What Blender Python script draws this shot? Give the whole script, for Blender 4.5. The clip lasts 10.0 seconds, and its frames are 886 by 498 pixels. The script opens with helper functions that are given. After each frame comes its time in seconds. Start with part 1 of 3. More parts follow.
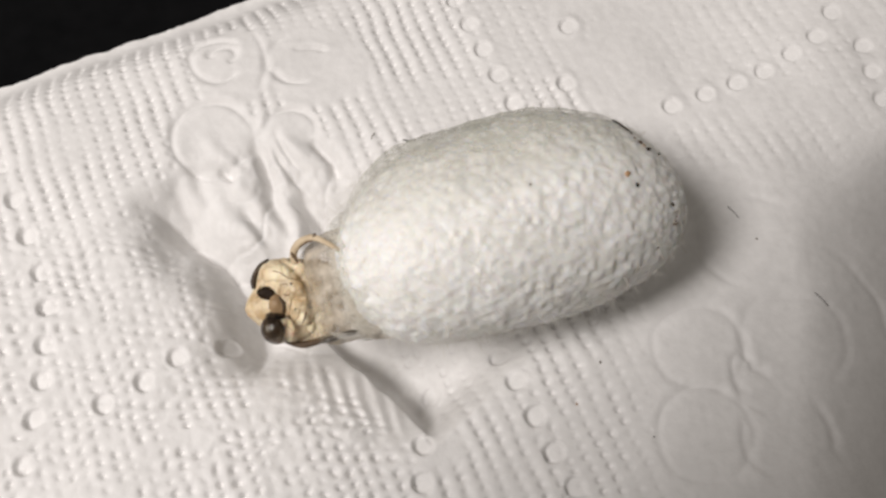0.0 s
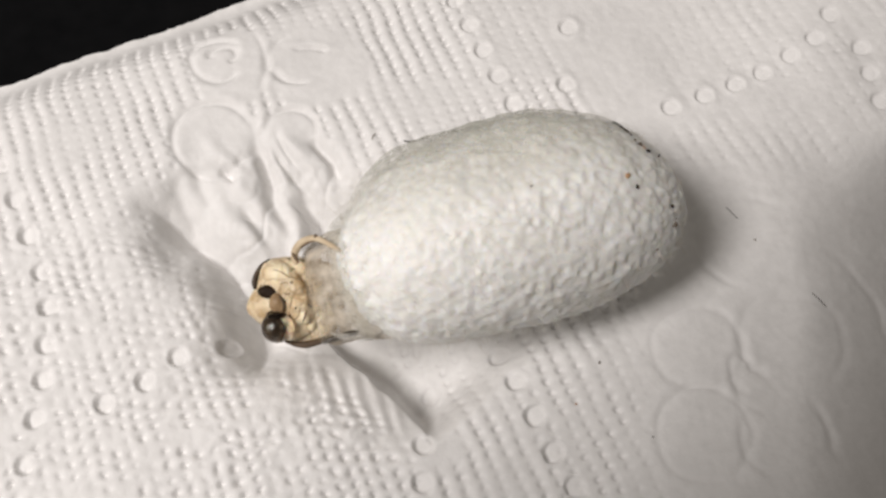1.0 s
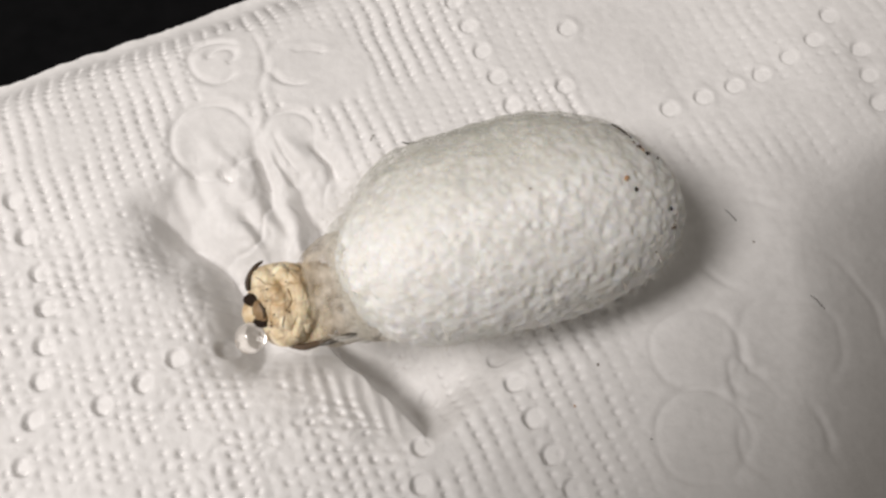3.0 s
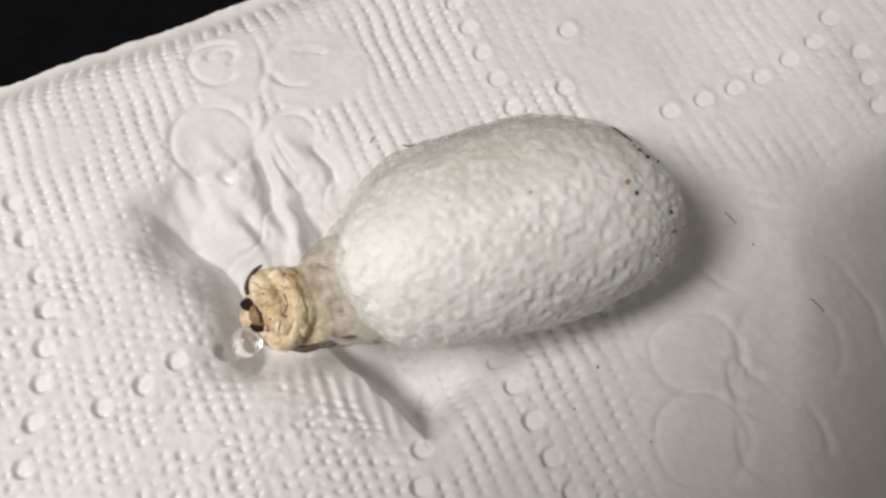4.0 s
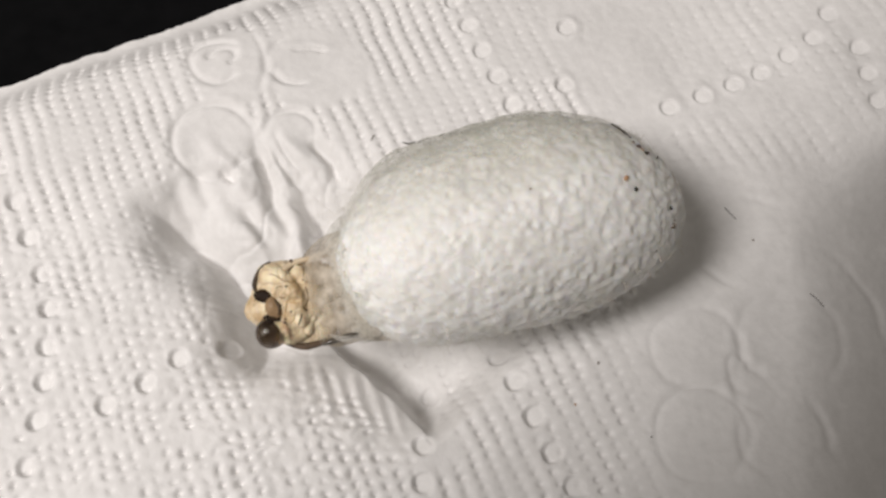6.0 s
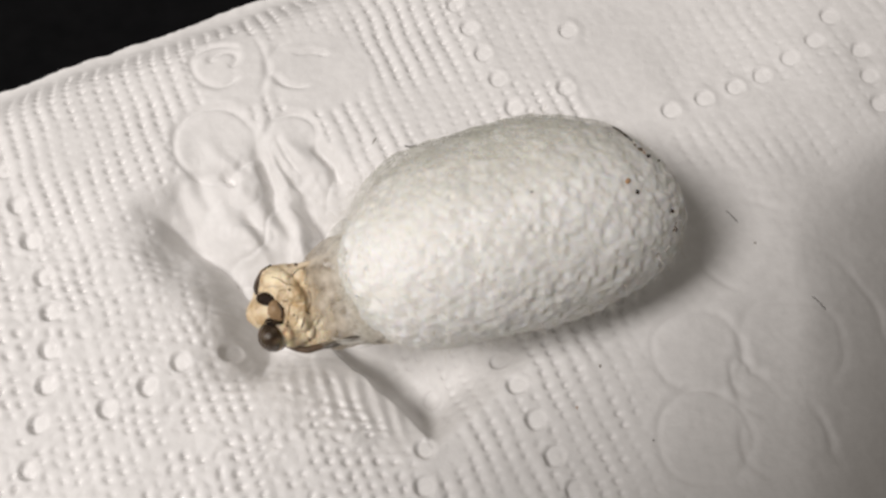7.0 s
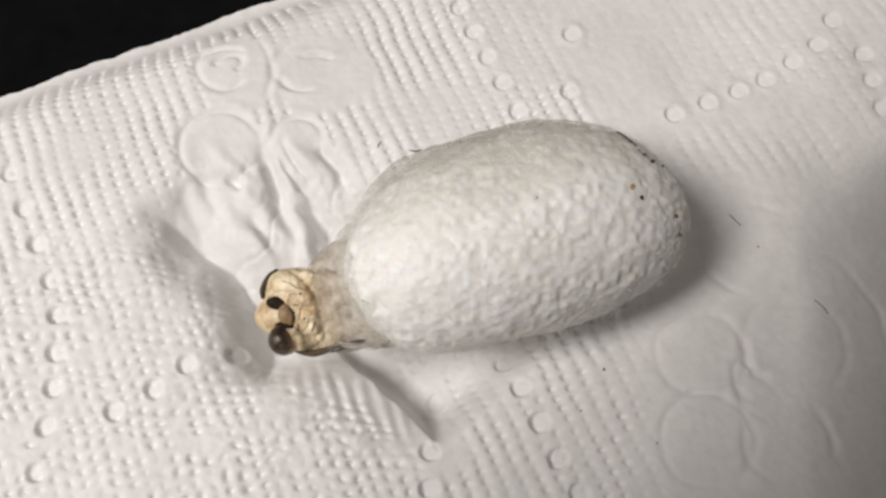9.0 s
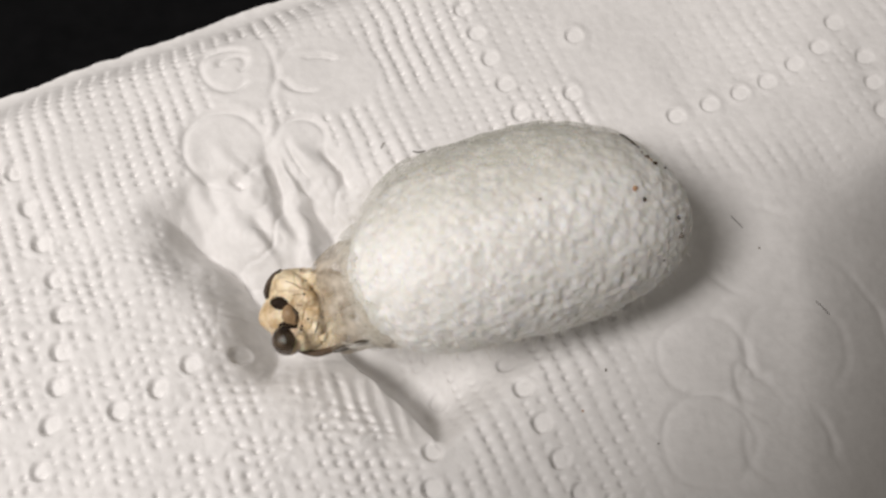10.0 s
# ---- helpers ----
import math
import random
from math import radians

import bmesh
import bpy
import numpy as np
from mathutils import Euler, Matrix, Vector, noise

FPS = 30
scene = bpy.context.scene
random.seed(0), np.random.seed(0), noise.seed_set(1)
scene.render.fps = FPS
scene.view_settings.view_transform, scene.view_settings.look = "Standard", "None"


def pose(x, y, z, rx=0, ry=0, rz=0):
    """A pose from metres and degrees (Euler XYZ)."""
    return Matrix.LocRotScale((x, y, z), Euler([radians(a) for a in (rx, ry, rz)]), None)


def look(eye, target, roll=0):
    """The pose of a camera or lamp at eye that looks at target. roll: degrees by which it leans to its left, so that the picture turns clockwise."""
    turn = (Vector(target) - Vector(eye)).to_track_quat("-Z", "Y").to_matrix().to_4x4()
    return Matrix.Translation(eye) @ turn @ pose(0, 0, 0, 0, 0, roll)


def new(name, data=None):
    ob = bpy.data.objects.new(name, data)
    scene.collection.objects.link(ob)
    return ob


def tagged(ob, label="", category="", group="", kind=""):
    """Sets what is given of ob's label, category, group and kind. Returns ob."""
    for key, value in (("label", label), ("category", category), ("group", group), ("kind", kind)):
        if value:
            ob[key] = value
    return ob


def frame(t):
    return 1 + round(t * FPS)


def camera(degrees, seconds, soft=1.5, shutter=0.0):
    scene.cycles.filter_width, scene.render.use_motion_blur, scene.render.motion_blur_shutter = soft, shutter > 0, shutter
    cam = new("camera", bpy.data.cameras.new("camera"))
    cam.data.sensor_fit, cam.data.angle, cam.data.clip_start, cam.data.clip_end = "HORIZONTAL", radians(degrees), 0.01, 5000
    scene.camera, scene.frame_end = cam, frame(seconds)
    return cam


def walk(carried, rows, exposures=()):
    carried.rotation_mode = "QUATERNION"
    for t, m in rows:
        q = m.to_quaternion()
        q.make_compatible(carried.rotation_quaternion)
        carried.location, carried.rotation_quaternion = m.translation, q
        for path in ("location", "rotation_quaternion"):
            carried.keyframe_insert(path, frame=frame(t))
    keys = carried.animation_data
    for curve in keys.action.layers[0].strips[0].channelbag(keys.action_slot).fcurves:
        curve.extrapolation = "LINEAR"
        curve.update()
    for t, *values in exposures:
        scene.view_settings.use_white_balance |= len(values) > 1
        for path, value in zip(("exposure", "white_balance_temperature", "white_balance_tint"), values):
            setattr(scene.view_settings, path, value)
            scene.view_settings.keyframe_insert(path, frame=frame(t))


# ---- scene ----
cam = camera(51.1, 10.0, soft=2.8)

# seconds, place in metres, turn in degrees
PATH = (
    (0.0, 0.00024, -0.03694, 0.09058, 22.150, 0.122, -0.052),
    (0.5, 0.00000, -0.03671, 0.09086, 22.000, -0.000, 0.000),
    (1.0, -0.00026, -0.03673, 0.09108, 21.950, -0.185, -0.053),
    (1.5, -0.00025, -0.03680, 0.09085, 21.970, -0.309, -0.072),
    (2.0, -0.00005, -0.03655, 0.09103, 21.884, -0.171, -0.112),
    (2.5, -0.00014, -0.03652, 0.09110, 21.874, -0.235, -0.081),
    (4.0, -0.00051, -0.03579, 0.09140, 21.610, -0.456, 0.002),
    (4.5, -0.00049, -0.03591, 0.09158, 21.535, -0.551, -0.010),
    (5.0, -0.00051, -0.03559, 0.09168, 21.297, -0.565, -0.183),
    (5.5, -0.00046, -0.03585, 0.09177, 21.323, -0.413, -0.233),
    (7.0, -0.00024, -0.03601, 0.09172, 21.675, -0.055, -0.203),
    (7.5, -0.00089, -0.03505, 0.09220, 21.370, -0.217, -0.039),
    (8.0, -0.00097, -0.03499, 0.09243, 21.334, -0.295, 0.026),
    (8.5, -0.00079, -0.03529, 0.09244, 21.337, -0.299, -0.077),
    (9.0, -0.00074, -0.03536, 0.09253, 21.363, -0.081, -0.159),
    (9.5, -0.00073, -0.03554, 0.09268, 21.400, -0.074, -0.110),
    (10.0, -0.00115, -0.03540, 0.09294, 21.342, -0.192, -0.044),
)
EXPOSURES = ((0.0, 0.0), (2.5, -0.02), (4.0, -0.06), (5.5, -0.05), (7.5, -0.04), (10.0, -0.03))
walk(cam, [(t, pose(*p)) for t, *p in PATH], EXPOSURES)

# ---- light ----
world = bpy.data.worlds.new("room_air")
scene.world = world
world.use_nodes = True
world.node_tree.nodes["Background"].inputs[0].default_value = (1.0, 0.91, 0.81, 1)
world.node_tree.nodes["Background"].inputs[1].default_value = 0.186

# a small warm desk lamp, above and to the side
lamp_data = bpy.data.lights.new("desk_lamp", "AREA")
lamp_data.shape, lamp_data.size = "DISK", 0.149
lamp_data.energy = 1.48
lamp_data.color = (1.0, 0.945, 0.915)
lamp = new("desk_lamp", lamp_data)
lamp.matrix_world = look((-0.197, -0.087, 0.343), (0.0, 0.0, 0.0))

MM = 0.001


# ---- materials ----
def material(name, color, rough=0.6, spec=0.3, metal=0.0):
    m = bpy.data.materials.new(name)
    m.use_nodes = True
    b = m.node_tree.nodes["Principled BSDF"]
    b.inputs["Base Color"].default_value = (*color, 1)
    b.inputs["Roughness"].default_value = rough
    b.inputs["Specular IOR Level"].default_value = spec
    b.inputs["Metallic"].default_value = metal
    return m, m.node_tree, b


def varied(name, dark, light, scale, rough=0.6, spec=0.3, bump=0.3, bump_scale=None, depth=0.00005, blotch=None, stretch=(1, 1, 1)):
    """Two-scale colour and relief in object space; scales are per metre."""
    m, t, b = material(name, dark, rough, spec)
    n, l = t.nodes, t.links
    co = n.new("ShaderNodeTexCoord")
    mp = n.new("ShaderNodeMapping")
    mp.inputs["Scale"].default_value = stretch
    l.new(co.outputs["Object"], mp.inputs["Vector"])
    fine = n.new("ShaderNodeTexNoise")
    fine.inputs["Scale"].default_value = scale
    fine.inputs["Detail"].default_value = 5
    coarse = n.new("ShaderNodeTexNoise")
    coarse.inputs["Scale"].default_value = blotch or scale / 7
    coarse.inputs["Detail"].default_value = 3
    for x in (fine, coarse):
        l.new(mp.outputs["Vector"], x.inputs["Vector"])
    add = n.new("ShaderNodeMath")
    add.operation = "MULTIPLY_ADD"
    l.new(fine.outputs["Fac"], add.inputs[0])
    add.inputs[1].default_value = 0.5
    half = n.new("ShaderNodeMath")
    half.operation = "MULTIPLY"
    l.new(coarse.outputs["Fac"], half.inputs[0])
    half.inputs[1].default_value = 0.5
    l.new(half.outputs[0], add.inputs[2])
    ramp = n.new("ShaderNodeValToRGB")
    ramp.color_ramp.elements[0].position, ramp.color_ramp.elements[1].position = 0.36, 0.64
    ramp.color_ramp.elements[0].color, ramp.color_ramp.elements[1].color = (*dark, 1), (*light, 1)
    l.new(add.outputs[0], ramp.inputs["Fac"])
    l.new(ramp.outputs["Color"], b.inputs["Base Color"])
    if bump:
        bn = n.new("ShaderNodeTexNoise")
        bn.inputs["Scale"].default_value = bump_scale or scale * 2
        bn.inputs["Detail"].default_value = 4
        l.new(mp.outputs["Vector"], bn.inputs["Vector"])
        bp = n.new("ShaderNodeBump")
        bp.inputs["Strength"].default_value = bump
        bp.inputs["Distance"].default_value = depth
        l.new(bn.outputs["Fac"], bp.inputs["Height"])
        l.new(bp.outputs["Normal"], b.inputs["Normal"])
    return m


PAPER = varied("tissue_paper", (0.74, 0.73, 0.72), (0.83, 0.82, 0.81), 900, rough=0.9, spec=0.1, bump=0.5, bump_scale=3500, depth=0.00006, blotch=60)
TABLE = varied("black_lacquer", (0.0025, 0.0027, 0.003), (0.005, 0.005, 0.0055), 400, rough=0.8, spec=0.05, bump=0.1)
SILK = varied("raw_silk", (0.81, 0.80, 0.76), (0.91, 0.91, 0.89), 900, rough=0.55, spec=0.35, bump=0.35, bump_scale=4200, depth=0.00008, blotch=130)
FIBRE = varied("silk_fibre", (0.78, 0.76, 0.70), (0.86, 0.85, 0.82), 500, rough=0.4, spec=0.5, bump=0)
CREAM = varied("cream_scales", (0.50, 0.34, 0.17), (0.93, 0.82, 0.60), 800, rough=0.46, spec=0.35, bump=0.5, bump_scale=2800, depth=0.00010, blotch=330)


def soft_inside(m, weight, depth, radius):
    """Light that sinks a little way into the material."""
    b = m.node_tree.nodes["Principled BSDF"]
    b.inputs["Subsurface Weight"].default_value = weight
    b.inputs["Subsurface Scale"].default_value = depth
    b.inputs["Subsurface Radius"].default_value = radius


soft_inside(SILK, 0.4, 0.0010, (1.0, 0.82, 0.60))
soft_inside(CREAM, 0.3, 0.0006, (1.0, 0.65, 0.35))


def creased(m, colour, scale, wide):
    """Thin brown lines where the skin is pigmented, wandering over the material m."""
    n, l = m.node_tree.nodes, m.node_tree.links
    b = n["Principled BSDF"]
    old = b.inputs["Base Color"].links[0].from_socket
    co = n.new("ShaderNodeTexCoord")
    no = n.new("ShaderNodeTexNoise")
    no.inputs["Scale"].default_value, no.inputs["Detail"].default_value = scale, 6
    no.inputs["Distortion"].default_value = 0.6
    l.new(co.outputs["Object"], no.inputs["Vector"])
    sub = n.new("ShaderNodeMath")
    sub.operation = "SUBTRACT"
    l.new(no.outputs["Fac"], sub.inputs[0])
    sub.inputs[1].default_value = 0.5
    ab = n.new("ShaderNodeMath")
    ab.operation = "ABSOLUTE"
    l.new(sub.outputs[0], ab.inputs[0])
    r = n.new("ShaderNodeMapRange")
    r.inputs["From Min"].default_value, r.inputs["From Max"].default_value = 0.0, wide
    r.inputs["To Min"].default_value, r.inputs["To Max"].default_value = 0.45, 0.0
    l.new(ab.outputs[0], r.inputs["Value"])
    mix = n.new("ShaderNodeMix")
    mix.data_type = "RGBA"
    l.new(r.outputs["Result"], mix.inputs["Factor"])
    l.new(old, mix.inputs["A"])
    mix.inputs["B"].default_value = (*colour, 1)
    l.new(mix.outputs["Result"], b.inputs["Base Color"])


creased(CREAM, (0.24, 0.14, 0.06), 300, 0.035)
CHIN = varied("brown_wet_skin", (0.03, 0.02, 0.012), (0.13, 0.09, 0.06), 900, rough=0.2, spec=0.4, bump=0.3)
PLASTIC = varied("dark_plastic", (0.012, 0.012, 0.013), (0.02, 0.02, 0.022), 300, rough=0.4, bump=0.05)
TAN = varied("tan_skin", (0.17, 0.10, 0.045), (0.42, 0.29, 0.16), 900, rough=0.5, spec=0.4, bump=0.4)
DARK = varied("dark_chitin", (0.010, 0.006, 0.004), (0.035, 0.020, 0.010), 1200, rough=0.6, spec=0.12, bump=0.3)
BROWN = varied("brown_chitin", (0.05, 0.028, 0.012), (0.13, 0.075, 0.035), 1200, rough=0.4, spec=0.5, bump=0.3)
LEG = varied("leg_skin", (0.46, 0.35, 0.22), (0.66, 0.54, 0.38), 900, rough=0.4, spec=0.5, bump=0.3)
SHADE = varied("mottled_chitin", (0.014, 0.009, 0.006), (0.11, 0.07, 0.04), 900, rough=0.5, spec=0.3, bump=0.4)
WING = varied("wet_wing", (0.03, 0.024, 0.018), (0.10, 0.085, 0.065), 900, rough=0.3, spec=0.6, bump=0.3)
WET = varied("wet_silk", (0.70, 0.66, 0.58), (0.82, 0.80, 0.74), 800, rough=0.12, spec=0.8, bump=0.1)
RUST = varied("rusty_speck", (0.36, 0.20, 0.10), (0.52, 0.33, 0.20), 2500, rough=0.7, bump=0.3)



def thin_silk(name, dark, light, cover):
    """A gauze of silk: part of the light goes straight through."""
    m = varied(name, dark, light, 1000, rough=0.6, spec=0.3, bump=0.35, bump_scale=3800, depth=0.00008, blotch=200)
    t = m.node_tree
    n, l = t.nodes, t.links
    b = n["Principled BSDF"]
    web = n.new("ShaderNodeTexNoise")
    web.inputs["Scale"].default_value, web.inputs["Detail"].default_value = 900, 6
    co = n.new("ShaderNodeTexCoord")
    l.new(co.outputs["Object"], web.inputs["Vector"])
    r = n.new("ShaderNodeMapRange")
    r.inputs["From Min"].default_value, r.inputs["From Max"].default_value = 0.35, 0.65
    r.inputs["To Min"].default_value, r.inputs["To Max"].default_value = cover[0], cover[1]
    l.new(web.outputs["Fac"], r.inputs["Value"])
    l.new(r.outputs["Result"], b.inputs["Alpha"])
    return m


GAUZE = thin_silk("silk_gauze", (0.51, 0.46, 0.385), (0.67, 0.62, 0.545), (0.35, 0.92))
n, l = GAUZE.node_tree.nodes, GAUZE.node_tree.links
at = n.new("ShaderNodeAttribute")
at.attribute_name = "wetness"
mix = n.new("ShaderNodeMix")
mix.data_type, mix.blend_type = "RGBA", "MULTIPLY"
l.new(at.outputs["Fac"], mix.inputs["Factor"])
l.new(n["Principled BSDF"].inputs["Base Color"].links[0].from_socket, mix.inputs["A"])
mix.inputs["B"].default_value = (0.80, 0.74, 0.65, 1)
l.new(mix.outputs["Result"], n["Principled BSDF"].inputs["Base Color"])
b = n["Principled BSDF"]
ragged = n.new("ShaderNodeAttribute")
ragged.attribute_name = "cover"
mul = n.new("ShaderNodeMath")
mul.operation = "MULTIPLY"
l.new(b.inputs["Alpha"].links[0].from_socket, mul.inputs[0])
l.new(ragged.outputs["Fac"], mul.inputs[1])
l.new(mul.outputs[0], b.inputs["Alpha"])
# the grey tone also puts shade on the shell's upper flank
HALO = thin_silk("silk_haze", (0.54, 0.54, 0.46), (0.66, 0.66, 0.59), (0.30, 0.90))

n, l = HALO.node_tree.nodes, HALO.node_tree.links
b = n["Principled BSDF"]
old = b.inputs["Alpha"].links[0].from_socket
at = n.new("ShaderNodeAttribute")
at.attribute_name = "thickness"
mul = n.new("ShaderNodeMath")
mul.operation = "MULTIPLY"
l.new(old, mul.inputs[0])
l.new(at.outputs["Fac"], mul.inputs[1])
l.new(mul.outputs[0], b.inputs["Alpha"])

WATER = bpy.data.materials.new("clear_fluid")
WATER.use_nodes = True
WATER.node_tree.nodes["Principled BSDF"].inputs["Base Color"].default_value = (0.97, 0.94, 0.90, 1)
WATER.node_tree.nodes["Principled BSDF"].inputs["Roughness"].default_value = 0.0
WATER.node_tree.nodes["Principled BSDF"].inputs["IOR"].default_value = 1.34
WATER.node_tree.nodes["Principled BSDF"].inputs["Transmission Weight"].default_value = 1.0


# ---- helpers of this scene ----
def vnoise(p, size, seed=0):
    """Smooth value noise in 0..1 for an (n, 3) array of places; size is the cell's length."""
    q = np.asarray(p, float) / size
    i = np.floor(q).astype(np.int64)
    f = q - i
    f = f * f * (3 - 2 * f)

    def cell(dx, dy, dz):
        h = ((i[:, 0] + dx) * 374761393 + (i[:, 1] + dy) * 668265263 + (i[:, 2] + dz) * 2147483647 + seed * 974711) & 0xFFFFFFFF
        h = ((h ^ (h >> 13)) * 1274126177) & 0xFFFFFFFF
        h = ((h ^ (h >> 16)) * 2246822519) & 0xFFFFFFFF
        return ((h ^ (h >> 15)) & 0xFFFF) / 65535.0

    out = 0
    for dx in (0, 1):
        for dy in (0, 1):
            for dz in (0, 1):
                w = (f[:, 0] if dx else 1 - f[:, 0]) * (f[:, 1] if dy else 1 - f[:, 1]) * (f[:, 2] if dz else 1 - f[:, 2])
                out = out + w * cell(dx, dy, dz)
    return out


def step(a, b, x):
    s = np.clip((x - a) / (b - a), 0, 1)
    return s * s * (3 - 2 * s)


def smooth(me):
    me.polygons.foreach_set("use_smooth", [True] * len(me.polygons))
    me.update()


def part(name, me, mat, parent=None, label=""):
    ob = new(name, me)
    me.materials.append(mat)
    if parent:
        ob.parent = parent
    return tagged(ob, label)


def grid_mesh(name, co, rows, cols, wrap=False):
    """A sheet of rows x cols places; wrap closes each row to a ring."""
    me = bpy.data.meshes.new(name)
    idx = np.arange(rows * cols).reshape(rows, cols)
    if wrap:
        idx = np.concatenate([idx, idx[:, :1]], 1)
    quads = np.stack([idx[:-1, :-1], idx[:-1, 1:], idx[1:, 1:], idx[1:, :-1]], -1).reshape(-1, 4)
    me.vertices.add(len(co))
    me.vertices.foreach_set("co", np.ascontiguousarray(co, dtype=np.float32).ravel())
    me.loops.add(quads.size)
    me.loops.foreach_set("vertex_index", quads.ravel().astype(np.int32))
    me.polygons.add(len(quads))
    me.polygons.foreach_set("loop_start", np.arange(0, quads.size, 4, dtype=np.int32))
    me.update(calc_edges=True)
    me.validate()
    smooth(me)
    return me


def tube(name, pts, radii, sides=10):
    """A tapered tube of metres along a line of places, closed with round ends."""
    pts = np.array(pts, float)
    radii = np.array(radii, float)
    # finer steps along a smooth line
    n = len(pts)
    s = np.linspace(0, n - 1, 6 * (n - 1) + 1)
    k = np.minimum(s.astype(int), n - 2)
    f = s - k
    a, b = pts[k], pts[k + 1]
    pa, pb = pts[np.maximum(k - 1, 0)], pts[np.minimum(k + 2, n - 1)]
    f1 = f[:, None]
    line = 0.5 * ((2 * a) + (b - pa) * f1 + (2 * pa - 5 * a + 4 * b - pb) * f1**2 + (3 * a - pa - 3 * b + pb) * f1**3)
    rr = np.interp(s, np.arange(n), radii)
    rr[0] *= 0.3
    rr[-1] *= 0.3
    d = np.gradient(line, axis=0)
    d /= np.linalg.norm(d, axis=1)[:, None] + 1e-12
    ref = np.array([0.13, 0.21, 0.97])
    u = np.cross(d, ref)
    u /= np.linalg.norm(u, axis=1)[:, None] + 1e-12
    v = np.cross(d, u)
    an = np.linspace(0, 2 * np.pi, sides, endpoint=False)
    co = line[:, None] + rr[:, None, None] * (np.cos(an)[None, :, None] * u[:, None] + np.sin(an)[None, :, None] * v[:, None])
    return grid_mesh(name, co.reshape(-1, 3), len(line), sides, wrap=True)


def lump(name, centre, radii, rough=0.12, cell=0.5, seed=1, turn=0.0, folds=0.0, fold_way=(1, 0, 0), fold_size=0.6, rings=40, sides=56, power=2.0):
    """An uneven rounded body. Lengths in mm; folds are parallel creases across fold_way."""
    th = np.linspace(np.pi - 1e-4, 1e-4, rings)
    ph = np.linspace(0, 2 * np.pi, sides, endpoint=False)
    T, P = np.meshgrid(th, ph, indexing="ij")
    d = np.stack([np.sin(T) * np.cos(P), np.sin(T) * np.sin(P), np.cos(T)], -1).reshape(-1, 3)
    e = np.sign(d) * np.abs(d) ** (2.0 / power)
    e *= (1.0 / np.maximum((np.abs(e) ** power).sum(1), 1e-9) ** (1.0 / power))[:, None]
    co = e * np.array(radii)
    k = 1 + rough * (vnoise(co, cell, seed) - 0.5) * 2 + 0.5 * rough * (vnoise(co, cell * 0.4, seed + 5) - 0.5) * 2
    if folds:
        w = np.array(fold_way, float)
        w /= np.linalg.norm(w)
        s = co @ w + 0.5 * (vnoise(co, 0.9, seed + 9) - 0.5)
        k += folds * (np.abs(np.sin(np.pi * s / fold_size)) - 0.6)
    co = co * k[:, None]
    c, s = np.cos(np.radians(turn)), np.sin(np.radians(turn))
    co = co @ np.array([[c, s, 0], [-s, c, 0], [0, 0, 1]])
    return grid_mesh(name, (co + np.array(centre)) * MM, rings, sides, wrap=True)


# ---- table ----
def make_table():
    bm = bmesh.new()
    bmesh.ops.create_cube(bm, size=1.0)
    bmesh.ops.scale(bm, vec=(1.6, 1.0, 0.03), verts=bm.verts)
    bmesh.ops.bevel(bm, geom=bm.edges, offset=0.004, segments=3, affect="EDGES")
    me = bpy.data.meshes.new("tabletop")
    bm.to_mesh(me)
    bm.free()
    ob = part("tabletop", me, TABLE)
    ob.location = (0.1, 0.1, -0.0268)
    tagged(ob, "black smooth tabletop under a paper towel", "table", kind="structure")


make_table()

# ---- paper towel ----
U_WAY = np.array((0.918, 0.397))     # along the torn edge
V_WAY = np.array((0.397, -0.918))    # from the edge into the sheet
EDGE_AT = np.array((-37.8, 27.0))

DENTS_A = ((-48.4, 9.9), (-46.2, 5.8), (-44.1, 1.6), (-42.1, -2.5), (-40.7, -6.4), (-40.3, -10.5), (-40.0, -14.1), (-40.2, -18.0), (-40.5, -22.5),
           (-33.6, -16.5), (-29.8, -14.2), (-26.8, -11.7), (-22.3, -10.1))
DENTS_B = ((-1.8, -20.5), (-1.9, -24.2), (6.0, -10.8), (7.5, -14.1), (9.2, -17.7), (10.9, -21.3), (12.8, -24.6), (-1.2, -13.7),
           (3.2, 28.6), (4.8, 25.1), (6.4, 21.6), (8.1, 17.8), (1.5, 31.9), (14.8, 28.4), (14.2, 20.4))
DENTS_C = ((26.0, 17.5), (30.0, 19.1), (33.7, 20.6), (37.0, 22.0), (40.4, 24.3), (43.5, 26.6), (45.8, 29.9), (48.7, 25.2), (49.1, 21.7), (49.7, 18.0))

# embossed rings and arcs: centre, radii, start and end angle in degrees
RINGS = (
    (-25.6, 13.6, 4.6, 4.2, 0, 360), (-17.1, 13.9, 3.0, 3.0, -30, 200), (-25.4, 5.4, 5.0, 4.8, 20, 250),
    (-25.9, 23.2, 3.3, 2.7, 40, 330), (-25.3, 23.8, 1.5, 1.2, -60, 200), (-24.2, 22.4, 3.8, 5.2, -40, 60),
    (-16.6, 22.2, 3.0, 1.6, 170, 300), (-14.6, 22.8, 5.6, 4.8, 120, 200), (-15.6, 24.0, 2.4, 1.4, 20, 150),
    (25.9, -11.0, 4.6, 4.3, 0, 360), (25.7, -19.8, 4.6, 4.6, 0, 360), (33.6, -19.8, 4.4, 4.2, 150, 420), (35.6, -10.2, 5.4, 4.8, -60, 250),
    (31.7, -15.3, 2.4, 2.0, 60, 330), (30.0, -13.6, 1.1, 1.8, 0, 300), (32.6, 0.6, 5.8, 5.2, 40, 260), (33.5, -13.0, 12.0, 15.5, -80, 60),
)


